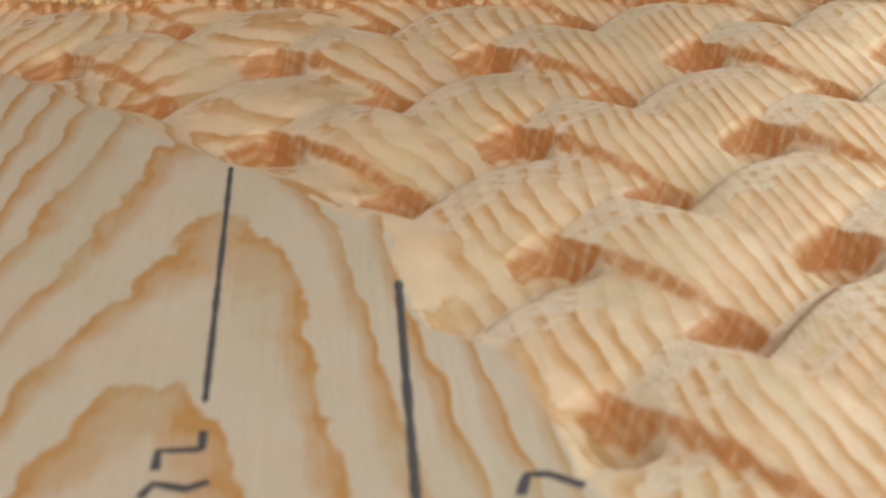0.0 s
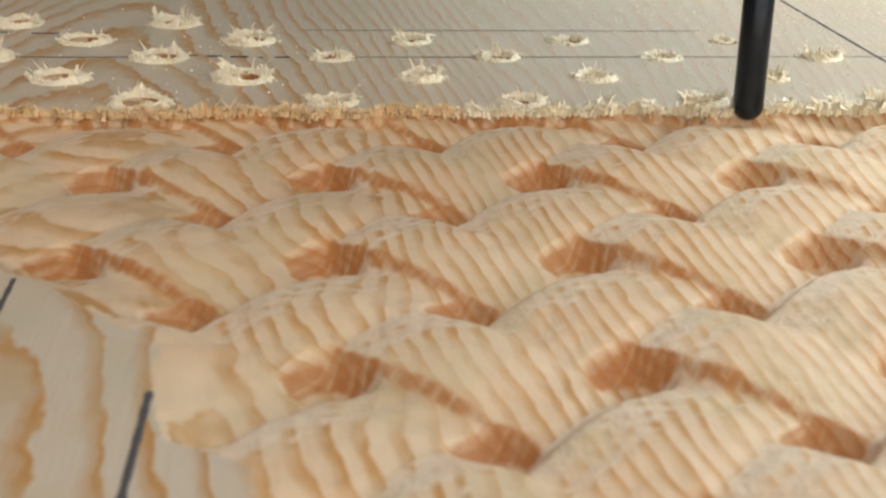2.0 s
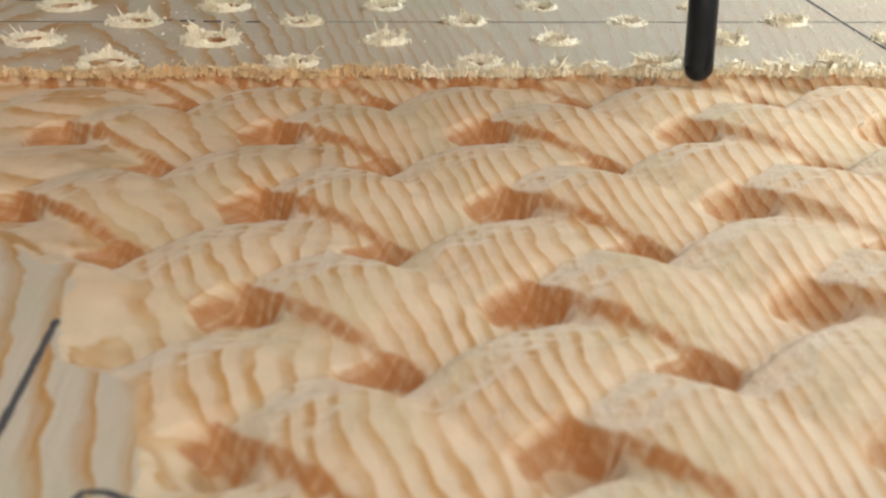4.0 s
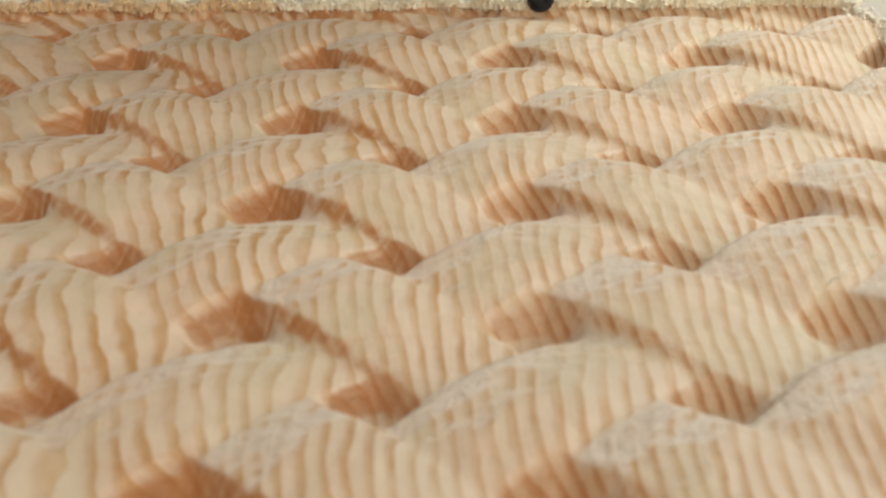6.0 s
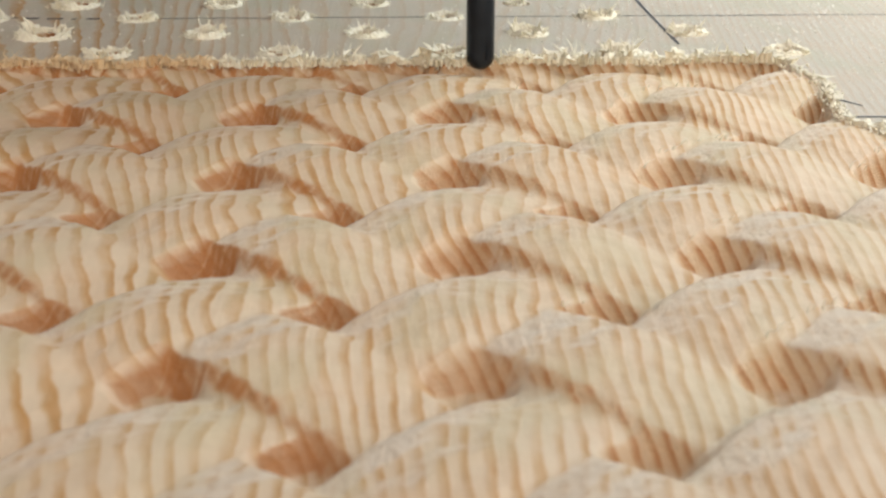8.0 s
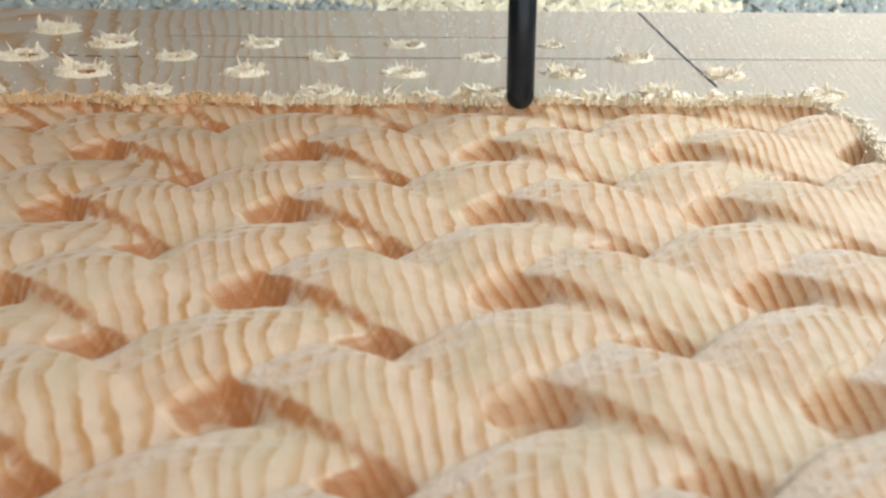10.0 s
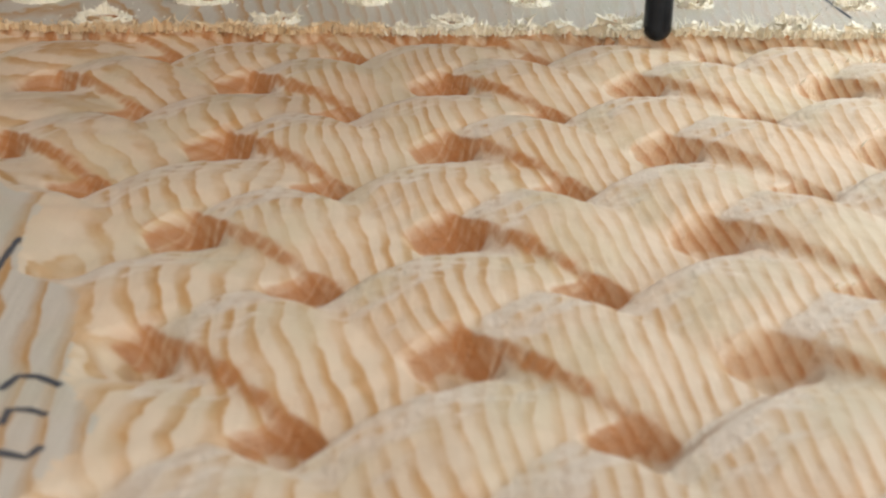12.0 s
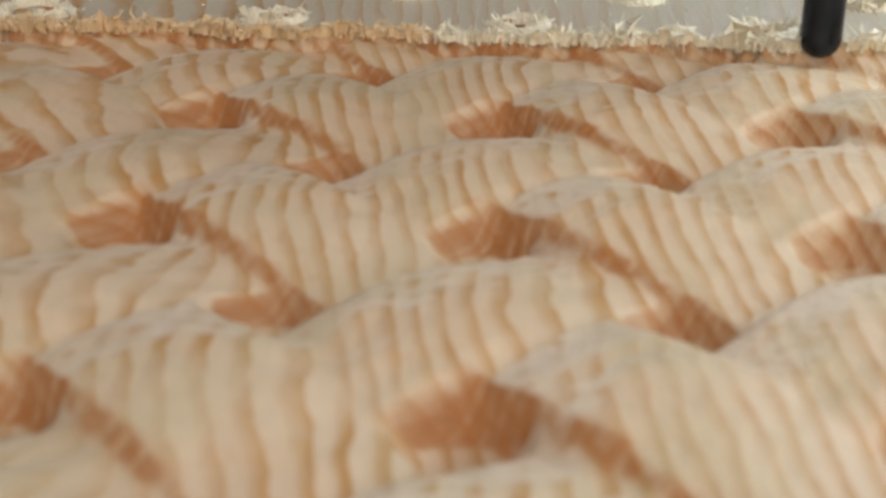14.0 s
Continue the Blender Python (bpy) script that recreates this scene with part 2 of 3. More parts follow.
def inside(x, y):
    """How far (m) a place lies inside the carved field; negative outside."""
    ly = [p[1] for p in LEFT][::-1]
    lx = [p[0] for p in LEFT][::-1]
    ry = [p[1] for p in RIGHT][::-1]
    rx = [p[0] for p in RIGHT][::-1]
    left = (x - np.interp(y, ly, lx)) * 0.75
    right = np.interp(y, ry, rx) - x
    ragged = np.where((x < -0.03) & (y < -0.035), 0.2, 1.0)
    return np.minimum(np.minimum(left, right), far_edge(x) - y) + ragged * (0.0007 * wobble(x, y, 1.0) + 0.0003 * wobble(x, y, 2.7))


HROW = [(0.0515, 18, (-4, -3)), (0.0337, 0, (-4, -3, -2, -1, 0, 1)), (0.0178, 18, (-4, -3, -2, -1, 0, 1)), (0.0, 0, (-4, -3, -2, -1, 0, 1, 2)),
        (-0.0185, 18, (-4, -3, -2, -1, 0, 1, 2))]
HOLES = [((k * 36 + off) / 1000, y) for y, off, ks in HROW for k in ks]


def surface(x, y, carved=None):
    carved = relief(x, y) if carved is None else carved
    e = np.clip(inside(x, y) / np.where((x < -0.03) & (y < -0.035), 0.0050, 0.0012), 0, 1)
    z = np.minimum(carved - 0.0003, 0.0) * e + (0.00016 * wobble(x, y, 0.5) + 0.00010 * wobble(x, y, 1.7) + 0.00009 * wobble(y, x, 4.3)) * e
    for hx, hy in HOLES:
        d = np.hypot(x - hx, y - hy) + 0.00025 * wobble(x, y, 3.0)
        z = np.where(d < 0.006, np.minimum(z, -0.011 * np.clip((0.0031 - d) / 0.0006, 0, 1)), z)
    return z


STEP = 0.00055
xs = np.arange(-HALF, HALF + STEP / 2, STEP)
ys = np.arange(NEAR_Y, END_Y + STEP / 2, STEP)
gx, gy = np.meshgrid(xs, ys)
woven = ball_cut(relief(gx, gy), STEP, 0.0026)
gz = np.concatenate([surface(gx[k:k + 80], gy[k:k + 80], woven[k:k + 80]) for k in range(0, len(ys), 80)])
soft = gz.copy()
for _ in range(1):
    soft[1:-1] = 0.25 * soft[:-2] + 0.5 * soft[1:-1] + 0.25 * soft[2:]
    soft[:, 1:-1] = 0.25 * soft[:, :-2] + 0.5 * soft[:, 1:-1] + 0.25 * soft[:, 2:]
gz = np.where(inside(gx, gy) > 0.002, soft, gz)
nx, ny = len(xs), len(ys)
board = tagged(new("carved_board"), "pale pine board part carved as basket weave, on a rug", "board")
low = np.minimum.reduce([gz[:-1, :-1], gz[1:, :-1], gz[:-1, 1:], gz[1:, 1:]])
quad = (np.arange(ny - 1)[:, None] * nx + np.arange(nx - 1))
allv = np.stack([gx, gy, gz], -1).reshape(-1, 3)


def face_part(name, pick, mat, label, smooth):
    q = quad[pick].ravel()
    f = np.stack([q, q + 1, q + nx + 1, q + nx], -1)
    used, inv = np.unique(f, return_inverse=True)
    me = bpy.data.meshes.new(name)
    me.vertices.add(len(used))
    me.vertices.foreach_set("co", allv[used].ravel().astype(np.float32))
    me.loops.add(f.size)
    me.loops.foreach_set("vertex_index", inv.reshape(-1).astype(np.int32))
    me.polygons.add(len(f))
    me.polygons.foreach_set("loop_start", np.arange(0, f.size, 4, dtype=np.int32))
    me.polygons.foreach_set("use_smooth", np.full(len(f), smooth))
    me.materials.append(mat)
    me.update(calc_edges=True)
    me.validate()
    ob = new(name, me)
    ob.parent = board
    return tagged(ob, label)


deep = (low < -0.00025) | (inside(gx[:-1, :-1], gy[:-1, :-1]) > 0.004)
planed = ~deep
mid = inside(gx[:-1, :-1], gy[:-1, :-1]) > -0.0022
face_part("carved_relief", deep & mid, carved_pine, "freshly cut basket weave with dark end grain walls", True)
for hx, hy in HOLES:
    hole = deep & ~mid & (np.hypot(gx[:-1, :-1] - hx, gy[:-1, :-1] - hy) < 0.0055)
    if hole.any():
        face_part("drilled_hole", hole, carved_pine, "", True)
        deep &= ~hole | mid
face_part("planed_face", planed, planed_pine, "smooth planed pine face with drilled holes", True)
z0, z1 = -THICK, -0.0001
sv = [(a, b, c) for c in (z0, z1) for a, b in ((-HALF, NEAR_Y), (HALF, NEAR_Y), (HALF, END_Y), (-HALF, END_Y))]
part("slab", sv, [(0, 3, 2, 1), (0, 1, 5, 4), (1, 2, 6, 5), (2, 3, 7, 6), (3, 0, 4, 7)], planed_pine, board)


# ---- torn fibres round the holes and along the edge of the cut ----
def fibre(verts, faces, base, lean, height, width, curl, rnd):
    """One torn fibre: a tapering, bent sliver with three sides."""
    d = Vector((lean[0], lean[1], 0))
    if d.length < 1e-6:
        d = Vector((0, 1, 0))
    d.normalize()
    s = Vector((-d.y, d.x, 0))
    k0 = len(verts)
    n = 4
    for k in range(n):
        u = k / (n - 1)
        w = width * (1 - 0.93 * u) * 0.5
        c = Vector(base) + d * (height * curl * u * u) + Vector((0, 0, height * (u - 0.28 * curl * u * u)))
        c += s * (rnd.uniform(-0.15, 0.15) * height * u)
        th = width * 0.28 * (1 - 0.6 * u)
        verts += [tuple(c - s * w), tuple(c + s * w), tuple(c + d * th + Vector((0, 0, th * 0.4)))]
    for k in range(n - 1):
        a = k0 + 3 * k
        for p, q in ((0, 1), (1, 2), (2, 0)):
            faces.append((a + p, a + q, a + 3 + q, a + 3 + p))
    a = k0 + 3 * (n - 1)
    faces.append((a, a + 1, a + 2))


def crumb(verts, faces, c, size, rnd):
    k = len(verts)
    for d in ((1, 0, 0), (-1, 0, 0), (0, 1, 0), (0, -1, 0), (0, 0, 1), (0, 0, -1)):
        verts.append(tuple(c[q] + d[q] * size * rnd.uniform(0.5, 1.3) + rnd.uniform(-0.3, 0.3) * size for q in range(3)))
    for a, b, e in ((0, 2, 4), (2, 1, 4), (1, 3, 4), (3, 0, 4), (2, 0, 5), (1, 2, 5), (3, 1, 5), (0, 3, 5)):
        faces.append((k + a, k + b, k + e))


def torn_ribbon(verts, faces, base, outward, tall, lean, rnd, closed=False, foot=0.0006):
    """A thin torn lip: a strip of wood skin with a ragged top that bends outward."""
    n = len(base)
    k0 = len(verts)
    drift = rnd.uniform(0, 6.28)
    left, h0, h1, run_len = 0, 0.5, 0.5, 1
    for k in range(n):
        (x, y), (ox, oy) = base[k], outward[k]
        swell = 0.6 + 0.3 * math.sin(k * 0.23 + drift) + 0.25 * math.sin(k * 0.07 + 2 * drift)
        if left == 0:                                          # the next chip: a shard with a slanting top
            left = run_len = rnd.choice((1, 2, 2, 3, 4, 6, 8))
            h0, h1 = rnd.choice((0.2, 0.4, 0.7, 1.0, 1.6)), rnd.choice((0.05, 0.3, 0.6, 1.0))
            if rnd.random() < 0.5:
                h0, h1 = h1, h0
        u = 1 - left / run_len
        left -= 1
        h = tall * max(0.15, swell) * (h0 + (h1 - h0) * u) * rnd.uniform(0.8, 1.2)
        b = lean * rnd.uniform(0.3, 1.3)
        jx, jy = rnd.gauss(0, 0.00025), rnd.gauss(0, 0.00025)
        for side in (0, 1):
            t = side * 0.00022
            verts.append((x + ox * t, y + oy * t, -foot))
            verts.append((x + ox * (t + h * b * 0.25) + jx * 0.5, y + oy * (t + h * b * 0.25) + jy * 0.5, h * 0.55))
            verts.append((x + ox * (t * 0.4 + h * b) + jx, y + oy * (t * 0.4 + h * b) + jy, h * (1 - 0.25 * b)))
    for k in range(n if closed else n - 1):
        a, b = k0 + 6 * k, k0 + 6 * ((k + 1) % n)
        for p, q in ((0, 1), (1, 2), (2, 5), (5, 4), (4, 3)):
            faces.append((a + p, b + p, b + q, a + q))


def torn_rim(seed, size):
    rnd = random.Random(seed)
    v, f = [], []
    # lumpy raised ring of matted fibres under the loose ones
    na, nb = 46, 7
    for i in range(na):
        a = 2 * math.pi * i / na
        lift = 0.75 + 0.35 * math.sin(2 * a + seed) + 0.2 * math.sin(5 * a + 2 * seed)
        for j in range(nb):
            u = j / (nb - 1)
            rad = 0.0030 + 0.0018 * u + rnd.gauss(0, 0.00013)
            v.append((rad * math.cos(a), rad * math.sin(a), -0.0008 * (1 - u) ** 4 + 0.0011 * size * max(0.2, lift) * math.sin(math.pi * u ** 0.7) * rnd.uniform(0.7, 1.25)))
    for i in range(na):
        for j in range(nb - 1):
            f.append((i * nb + j, i * nb + j + 1, (i + 1) % na * nb + j + 1, (i + 1) % na * nb + j))
    for r0, tall, lean, cnt in ((0.0032, 0.0017, 0.4, 56), (0.0039, 0.0012, 0.9, 62)):
        base, out = [], []
        for k in range(cnt):
            a = 2 * math.pi * k / cnt
            r = r0 + 0.00025 * math.sin(3 * a + seed) + rnd.gauss(0, 0.0001)
            base.append((r * math.cos(a), r * math.sin(a)))
            out.append((math.cos(a + rnd.gauss(0, 0.3)), math.sin(a + rnd.gauss(0, 0.3))))
        torn_ribbon(v, f, base, out, tall * size, lean, rnd, True)
    for k in range(7):
        a = rnd.uniform(0, 6.28)
        fibre(v, f, (0.0034 * math.cos(a), 0.0034 * math.sin(a), 0), (math.cos(a), math.sin(a)), rnd.uniform(0.0018, 0.0034) * size, 0.0007, rnd.uniform(0.2, 1.0), rnd)
    for k in range(44):
        a, r = rnd.uniform(0, 6.28), rnd.uniform(0.0034, 0.0058)
        crumb(v, f, (r * math.cos(a), r * math.sin(a), 0.0001), rnd.uniform(0.00015, 0.0004), rnd)
    return v, f


rims = []
for k in range(6):
    v, f = torn_rim(k, 1.0 + 0.25 * (k % 3))
    me = bpy.data.meshes.new("torn_rim")
    me.from_pydata(v, [], f)
    me.materials.append(splinter_pine)
    rims.append(me)
rnd = random.Random(5)
for k, (hx, hy) in enumerate(HOLES):
    ob = new("torn_rim", rims[k % 6])
    ob.parent = board
    ob.location = (hx, hy, 0)
    ob.rotation_euler = (0, 0, rnd.uniform(0, 6.28))
    s = 1.25 if hx < -0.06 else (0.6 if hx > 0.03 and hy > 0.03 else 1.0)
    ob.scale = (s, s, s * rnd.uniform(0.65, 1.0))


def edge_run(points, tall, seed, side=(0, 1)):
    """Torn lips along a line in plan, three deep, with loose fibres and crumbs."""
    r = random.Random(seed)
    v, f = [], []
    pts = []
    for (xa, ya), (xb, yb) in zip(points, points[1:]):
        n = max(2, int(math.hypot(xb - xa, yb - ya) / 0.00032))
        pts += [(xa + (xb - xa) * k / n, ya + (yb - ya) * k / n) for k in range(n)]
    if side[1]:
        pts = [(x, y + float(far_edge(x)) - FAR) for x, y in pts]
    for layer in range(3):
        off = (layer - 1) * 0.0007
        base = [(x + r.gauss(0, 0.00012) + side[0] * off, y + r.gauss(0, 0.00045) + side[1] * off) for x, y in pts]
        out = [(side[0] + r.gauss(0, 0.35), side[1] * (1 if layer else -0.7) + r.gauss(0, 0.5)) for _ in pts]
        torn_ribbon(v, f, base, out, tall * (0.70, 0.55, 0.40)[layer], 1.1, r, False, (0.0008, 0.0014, 0.0020)[layer])
    k = 0
    while k < len(pts):                                        # frayed clumps of loose fibres, with bare stretches between
        x0, y0 = pts[k]
        big = r.choice((0.5, 0.7, 0.8, 1.0, 1.3))
        lx, ly = r.gauss(0, 0.8), r.gauss(0.2, 0.7)
        for _ in range(r.randint(5, 12)):
            x, y = x0 + r.gauss(0, 0.0010), y0 + r.gauss(0, 0.0009)
            fibre(v, f, (x, y, -0.001), (lx + r.gauss(0, 0.6), ly + r.gauss(0, 0.6)), r.uniform(0.0012, 0.0030) * big * tall / 0.0026, r.uniform(0.0003, 0.0009), r.uniform(0.3, 1.7), r)
        for _ in range(4):
            crumb(v, f, (x0 + r.gauss(0, 0.0015), y0 + r.gauss(0, 0.0013), r.uniform(-0.0004, 0.0006)), r.uniform(0.0002, 0.0006), r)
        k += r.randint(3, 9)
    return v, f


run = [(-0.17, FAR), (-0.10, FAR), (-0.03, FAR), (0.03, FAR), (0.087, FAR)]
for k in range(4):
    v, f = edge_run(run[k:k + 2], (0.0027, 0.0029, 0.0035, 0.0040)[k], 20 + k)
    # the two left runs get the colour that holds shade
    part("torn_edge", v, f, shaded_lip_pine if k < 2 else splinter_pine, board, "ragged pale torn lip along the cut", False, "stuff")
v, f = edge_run([(0.087, FAR), (0.090, -0.046), (0.087, -0.070), (0.098, -0.092), (0.112, -0.12)], 0.0015, 31, (1, 0))
part("torn_edge", v, f, splinter_pine, board, "ragged pale torn lip along the cut", False, "stuff")


# ---- fuzz on the band edges that were cut against the fibres ----
def fuzz(seed):
    r = random.Random(seed)
    v, f, spots = [], [], []
    for i in range(-12, 13):
        for j in range(-14, 15):
            for _ in range(46):
                s_ = i + 0.5 + OFF_S + HALF_BAND - 0.012 + r.gauss(0, 0.012)
                t_ = j + 0.5 + OFF_T + r.uniform(-0.62, 0.62)
                x, y = (s_ + t_) / 2 * P, (t_ - s_) / 2 * R
                if (i + j) % 2 == 0 and -0.07 < x < 0.1 and -0.16 < y < FAR - 0.002:
                    spots.append((x, y))
    xy = np.array(spots)
    keep = inside(xy[:, 0], xy[:, 1]) > 0.003
    zs = surface(xy[:, 0], xy[:, 1])
    for (x, y), ok, z in zip(spots, keep, zs):
        if ok and r.random() < 12 * (x - 0.025):
            fibre(v, f, (x, y, z - 0.0004), (r.uniform(0.2, 1), r.uniform(-1, 0.3)), r.uniform(0.0008, 0.0017) + 0.0004, r.uniform(0.0003, 0.0006), r.uniform(0.3, 1.2), r)
    return v, f


v, f = fuzz(61)
part("torn_fuzz", v, f, splinter_pine, board, "short pale fuzz on the band edges", False, "stuff")


# ---- pencil marks ----
def stroke(points, width, name="pencil_line"):
    v, f = [], []
    r = random.Random(len(points) + int(abs(points[0][0]) * 1e5))
    fine = []
    for (xa, ya), (xb, yb) in zip(points, points[1:]):
        n = max(2, int(math.hypot(xb - xa, yb - ya) / 0.0012))
        fine += [(xa + (xb - xa) * k / n, ya + (yb - ya) * k / n) for k in range(n)]
    fine.append(points[-1])
    for k, (x, y) in enumerate(fine):
        x2, y2 = fine[min(k + 1, len(fine) - 1)]
        x1, y1 = fine[max(k - 1, 0)]
        d = Vector((x2 - x1, y2 - y1)).normalized()
        w = width * r.uniform(0.38, 0.6)
        v += [(x - d.y * w, y + d.x * w, 0.00008), (x + d.y * w, y - d.x * w, 0.00008), (x, y, 0.00013)]
        if k:
            a = 3 * (k - 1)
            f += [(a, a + 2, a + 5, a + 3), (a + 2, a + 1, a + 4, a + 5)]
    part(name, v, f, pencil, board, "dark pencil line")


stroke([(-0.19, 0.0185), (-0.135, 0.0182)], 0.0006)
stroke([(-0.120, 0.0180), (-0.094, 0.0179)], 0.0006)
stroke([(-0.050, 0.0178), (-0.022, 0.0178)], 0.0005)
stroke([(-0.014, 0.0178), (0.014, 0.0178)], 0.0005)
stroke([(0.022, 0.0178), (0.050, 0.0178)], 0.0005)
stroke([(0.058, 0.0178), (0.19, 0.0176)], 0.0005)
stroke([(-0.060, 0.0445), (0.034, 0.0440)], 0.0004)
stroke([(0.0655, 0.084), (0.0668, 0.020), (0.0680, -0.012)], 0.0008)
stroke([(0.089, -0.0698), (0.19, -0.0698)], 0.0008)
stroke([(0.088, -0.0575), (0.090, -0.0590), (0.0925, -0.0625)], 0.0006)
stroke([(-0.0966, -0.1045), (-0.0962, -0.161)], 0.0007)
stroke([(-0.0758, -0.1375), (-0.0769, -0.215)], 0.0009)
# unreadable writing as plain bars
for bx, by, w, h in ((-0.0845, 0.0195, 0.0042, 0.0011), (-0.0790, 0.0188, 0.0034, 0.0014), (-0.0735, 0.0182, 0.0038, 0.0014), (-0.0690, 0.0175, 0.0012, 0.0009),
                     (-0.0645, 0.0178, 0.0032, 0.0012), (-0.128, 0.042, 0.005, 0.0010), (-0.118, 0.041, 0.006, 0.0010)):
    stroke([(bx - w / 2, by), (bx + w / 2, by)], h, "pencil_writing")
for pts in ([(-0.0670, -0.1780), (-0.0660, -0.1750), (-0.0640, -0.1750), (-0.0610, -0.1770)],
            [(-0.0650, -0.1850), (-0.0650, -0.1820), (-0.0630, -0.1820), (-0.0610, -0.1830)],
            [(-0.0640, -0.1900), (-0.0610, -0.1910), (-0.0600, -0.1890)],
            [(-0.1000, -0.1720), (-0.1000, -0.1690), (-0.0970, -0.1690), (-0.0960, -0.1690), (-0.0960, -0.1660)],
            [(-0.1010, -0.1760), (-0.1000, -0.1740), (-0.0970, -0.1750), (-0.0950, -0.1740)]):
    stroke(pts, 0.0009, "pencil_writing")


# ---- sawdust ----
def specks(name, count, area, z, size, mat, label, seed):
    r = random.Random(seed)
    v, f = [], []
    for _ in range(count):
        x, y = area(r)
        s = size * r.uniform(0.4, 1.5)
        a = r.uniform(0, 6.28)
        c, n = math.cos(a) * s, math.sin(a) * s
        k = len(v)
        v += [(x + c, y + n, z), (x - n * 0.5, y + c * 0.5, z), (x - c, y - n, z), (x + n * 0.6, y - c * 0.6, z), (x + c * 0.2, y + n * 0.2, z + s * 0.8)]
        f += [(k, k + 1, k + 4), (k + 1, k + 2, k + 4), (k + 2, k + 3, k + 4), (k + 3, k, k + 4)]
    me = bpy.data.meshes.new(name)
    me.from_pydata(v, [], f)
    me.materials.append(mat)
    return tagged(new(name, me), label, "sawdust", kind="stuff")


def far_right(r):
    while True:
        x, y = r.uniform(-0.15, 0.19), r.uniform(-0.06, 0.084)
        if (x > 0.095 or y > FAR + 0.004) and r.random() < min(1.0, max(0.04, 0.25 + (x - 0.02) * 7 + (y - 0.03) * 4)):
            return x, y


specks("sawdust", 8500, far_right, 0.00001, 0.00029, dust_wood, "fine pale sawdust scattered over the board", 41)

# ---- unseen walls added to block sky light, with an opening that leaves sheen at right ----
wall_paint = plain("wall_paint", (0.30, 0.28, 0.25), 0.9, 0, 30.0, 0.15, 0.001)


def box_part(name, lo, hi, mat, label=""):
    v = [(x, y, z) for z in (lo[2], hi[2]) for x, y in ((lo[0], lo[1]), (hi[0], lo[1]), (hi[0], hi[1]), (lo[0], hi[1]))]
    me = bpy.data.meshes.new(name)
    me.from_pydata(v, [], [(0, 3, 2, 1), (4, 5, 6, 7), (0, 1, 5, 4), (1, 2, 6, 5), (2, 3, 7, 6), (3, 0, 4, 7)])
    me.materials.append(mat)
    return tagged(new(name, me), label, "wall", kind="structure")


FLOOR = -THICK - 0.003
box_part("unseen_wall_north", (-2.3, 1.5, FLOOR), (0.15, 1.6, 2.4), wall_paint, "unseen plain wall added to block the sky beyond the rug")
box_part("unseen_wall_north", (1.5, 1.5, FLOOR), (2.4, 1.6, 2.4), wall_paint, "unseen plain wall added right of the opening")
box_part("unseen_wall_north", (0.15, 1.5, 2.0), (1.5, 1.6, 2.4), wall_paint, "unseen plain wall added over the opening")
box_part("unseen_wall_west", (-2.4, -2.4, FLOOR), (-2.3, 1.6, 2.4), wall_paint, "unseen plain side wall added to block the sky")

# ---- rug ----
rugv = [(-2.5, -2.5, -THICK - 0.003), (2.5, -2.5, -THICK - 0.003), (2.5, 2.5, -THICK - 0.003), (-2.5, 2.5, -THICK - 0.003)]
me = bpy.data.meshes.new("rug")
me.from_pydata(rugv, [], [(0, 1, 2, 3)])
me.materials.append(rug_base)
tagged(new("rug", me), "shaggy cream and blue-grey wool rug under the board", "rug", kind="structure")


def tuft_field(name, want_grey, count, around, mat, label, seed):
    r = random.Random(seed)
    v, f = [], []
    while len(v) < (count + around) * 7:
        x, y = r.uniform(-0.26, 0.34), END_Y + 0.002 + 0.30 * r.random() ** 1.25
        if len(v) >= count * 7:                                # thinner pile on the other sides of the board
            x, y = r.uniform(-0.5, 0.5), r.uniform(-0.55, 0.55)
            if abs(x) < HALF + 0.002 and NEAR_Y - 0.002 < y < END_Y + 0.002:
                continue
        g = (y < END_Y + 0.132 + 0.006 * math.sin(x * 40) and x < -0.01 - 1.2 * (y - 0.195)) or x > 0.105 + 0.35 * (y - 0.18) + 0.010 * math.sin(y * 70)
        g = g != (r.random() < 0.05)
        if g != want_grey:
            continue
        s = r.uniform(0.0014, 0.0030)
        h = s * r.uniform(1.0, 2.0)
        k = len(v)
        tx, ty = r.gauss(0, s * 0.8), r.gauss(0, s * 0.8)
        for q in range(6):
            a = q * math.pi / 3 + r.uniform(-0.3, 0.3)
            w = s * r.uniform(0.7, 1.2)
            v.append((x + w * math.cos(a), y + w * math.sin(a), -THICK - 0.003 + (0 if q % 2 else h * 0.5)))
        v.append((x + tx, y + ty, -THICK - 0.003 + h))
        f += [(k + q, k + (q + 1) % 6, k + 6) for q in range(6)]
    me = bpy.data.meshes.new(name)
    me.from_pydata(v, [], f)
    me.polygons.foreach_set("use_smooth", [True] * len(me.polygons))
    me.materials.append(mat)
    return tagged(new(name, me), label, "rug pile", kind="stuff")


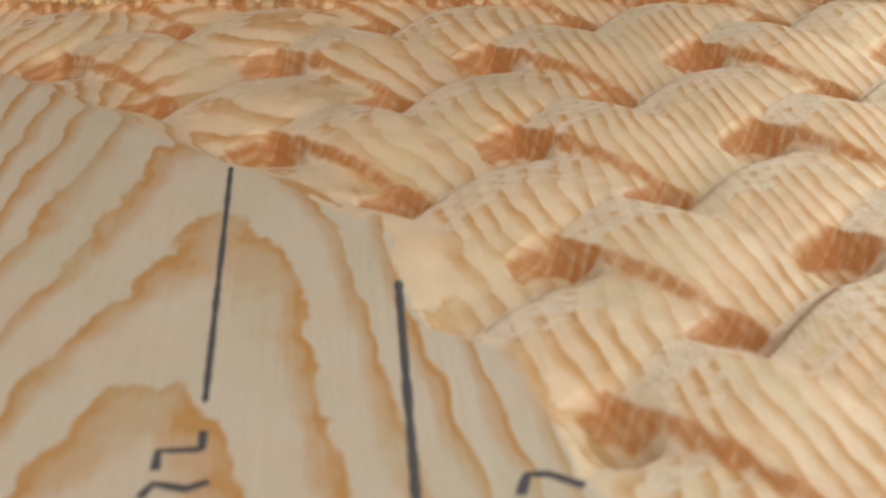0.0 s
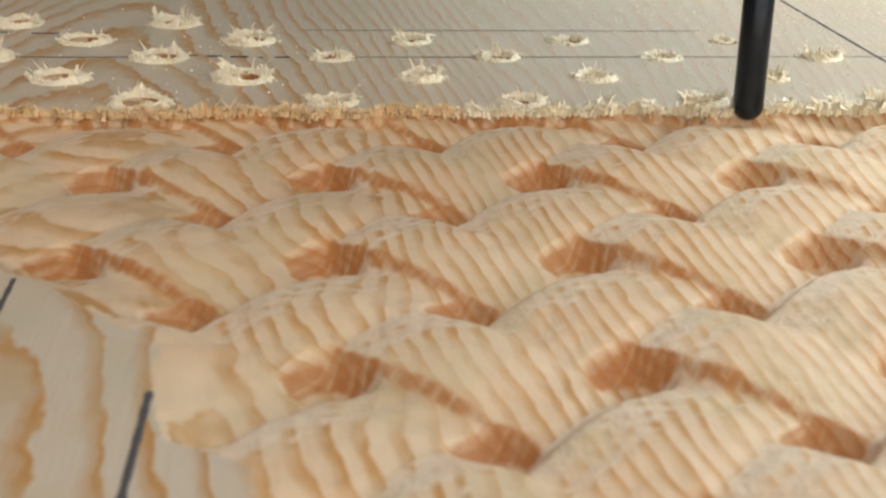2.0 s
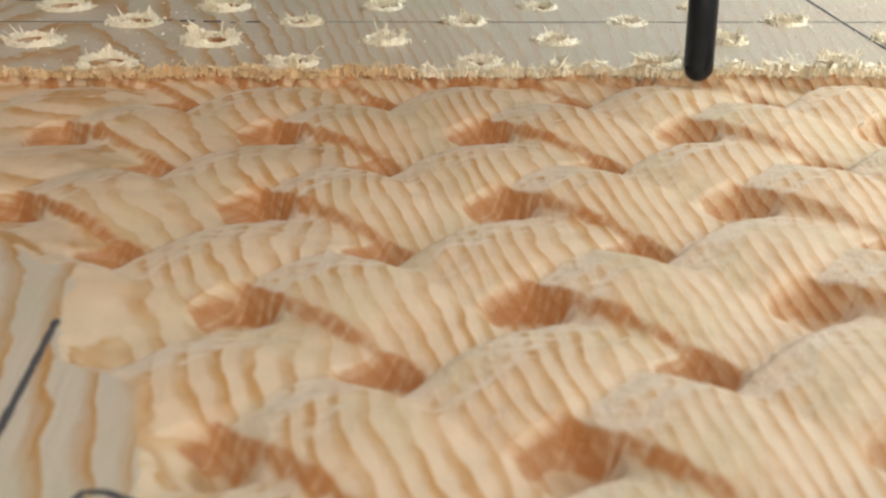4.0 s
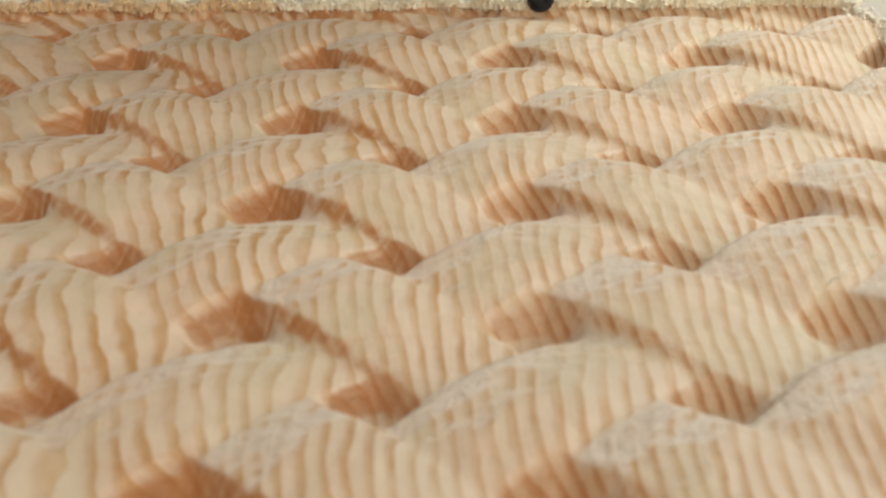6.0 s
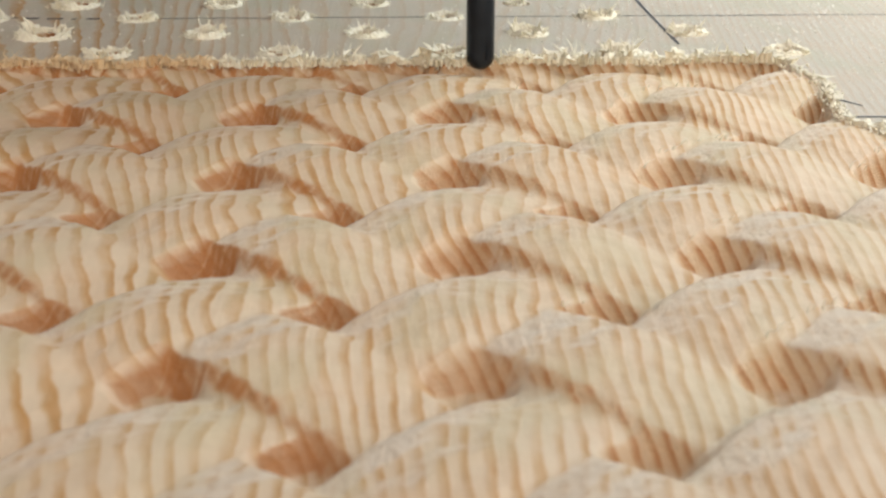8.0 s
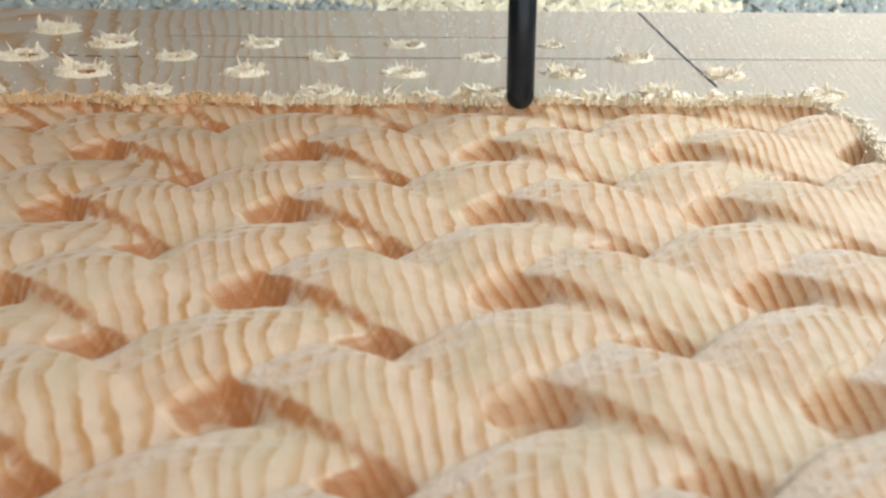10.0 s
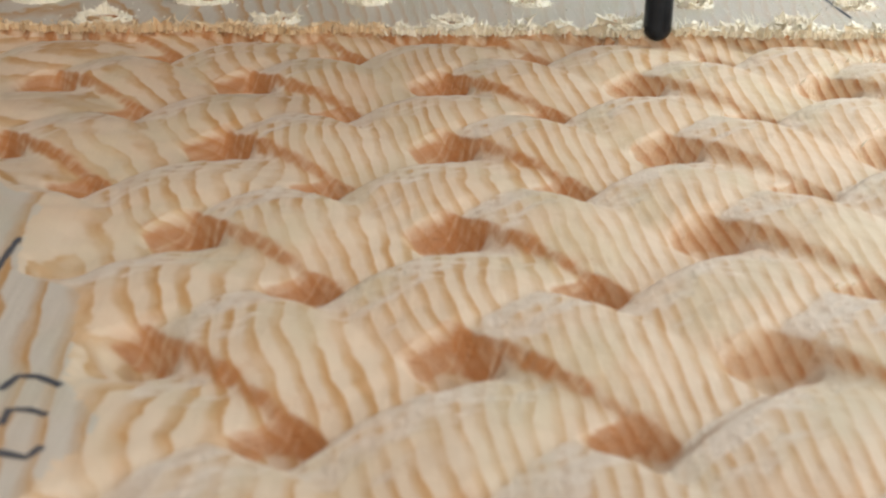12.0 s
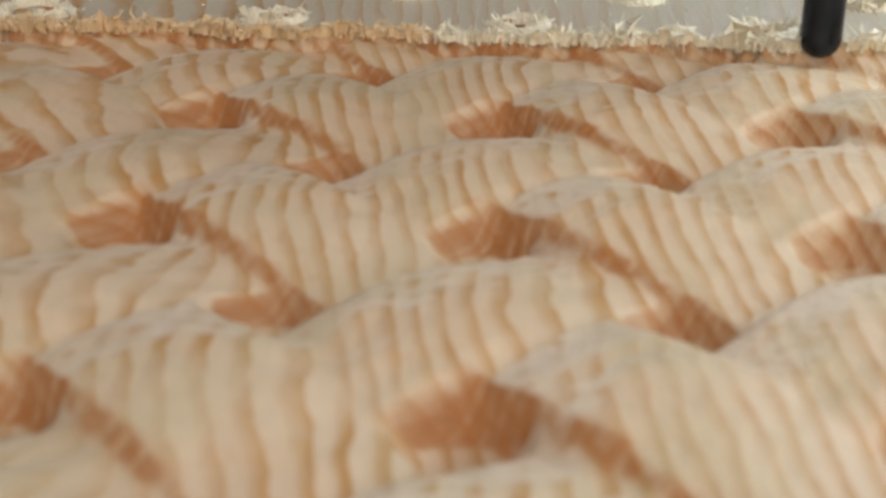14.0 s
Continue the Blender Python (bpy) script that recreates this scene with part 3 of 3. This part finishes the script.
tuft_field("rug_pile", False, 16000, 18000, cream_pile, "thick curly cream wool pile of the rug", 51)
tuft_field("rug_pile", True, 12000, 9000, grey_pile, "thick curly blue-grey wool pile of the rug", 52)


# ---- milling tool, standing where the cut ends ----
def lathe(profile, segments=40):
    v, f = [], []
    for r, z in profile:
        v += [(r * math.cos(2 * math.pi * k / segments), r * math.sin(2 * math.pi * k / segments), z) for k in range(segments)]
    for a in range(len(profile) - 1):
        f += [(a * segments + k, a * segments + (k + 1) % segments, (a + 1) * segments + (k + 1) % segments, (a + 1) * segments + k) for k in range(segments)]
    f.append(tuple(range(segments))[::-1])
    f.append(tuple(range((len(profile) - 1) * segments, len(profile) * segments)))
    return v, f


tool = tagged(new("milling_tool"), "black round-nosed steel milling cutter in its collet, touching the board", "milling tool")
tool.location = (0.024, -0.0265, -0.0016)
RT = 0.0029
nose = [(RT * math.sin(a), RT * (1 - math.cos(a))) for a in [math.radians(q) for q in (4, 15, 27, 40, 53, 66, 78, 90)]]
v, f = lathe(nose + [(RT, 0.012), (RT, 0.050)])
part("shank", v, f, black_steel, tool, "black round-nosed steel shank", True)
v, f = lathe([(0.0035, 0.0445), (0.0148, 0.0452), (0.0155, 0.0462), (0.0155, 0.058), (0.013, 0.062), (0.013, 0.066)])
part("collet_nut", v, f, black_steel, tool, "wide black collet nut")
# spindle body, out of view, made wide so its shadow darkens the far board
v, f = lathe([(0.012, 0.063), (0.037, 0.065), (0.040, 0.069), (0.040, 0.21), (0.037, 0.215)])
part("spindle", v, f, black_steel, tool)
# unseen block added over the tool to shade the far left of the board
cx, cy, cz = tool.location
lo, hi = (-0.085 - cx, -0.035 - cy, 0.083 - cz), (0.030 - cx, 0.115 - cy, 0.21 - cz)
v = [(x, y, z) for z in (lo[2], hi[2]) for x, y in ((lo[0], lo[1]), (hi[0], lo[1]), (hi[0], hi[1]), (lo[0], hi[1]))]
part("shade_block", v, [(0, 3, 2, 1), (4, 5, 6, 7), (0, 1, 5, 4), (1, 2, 6, 5), (2, 3, 7, 6), (3, 0, 4, 7)], black_steel, tool)
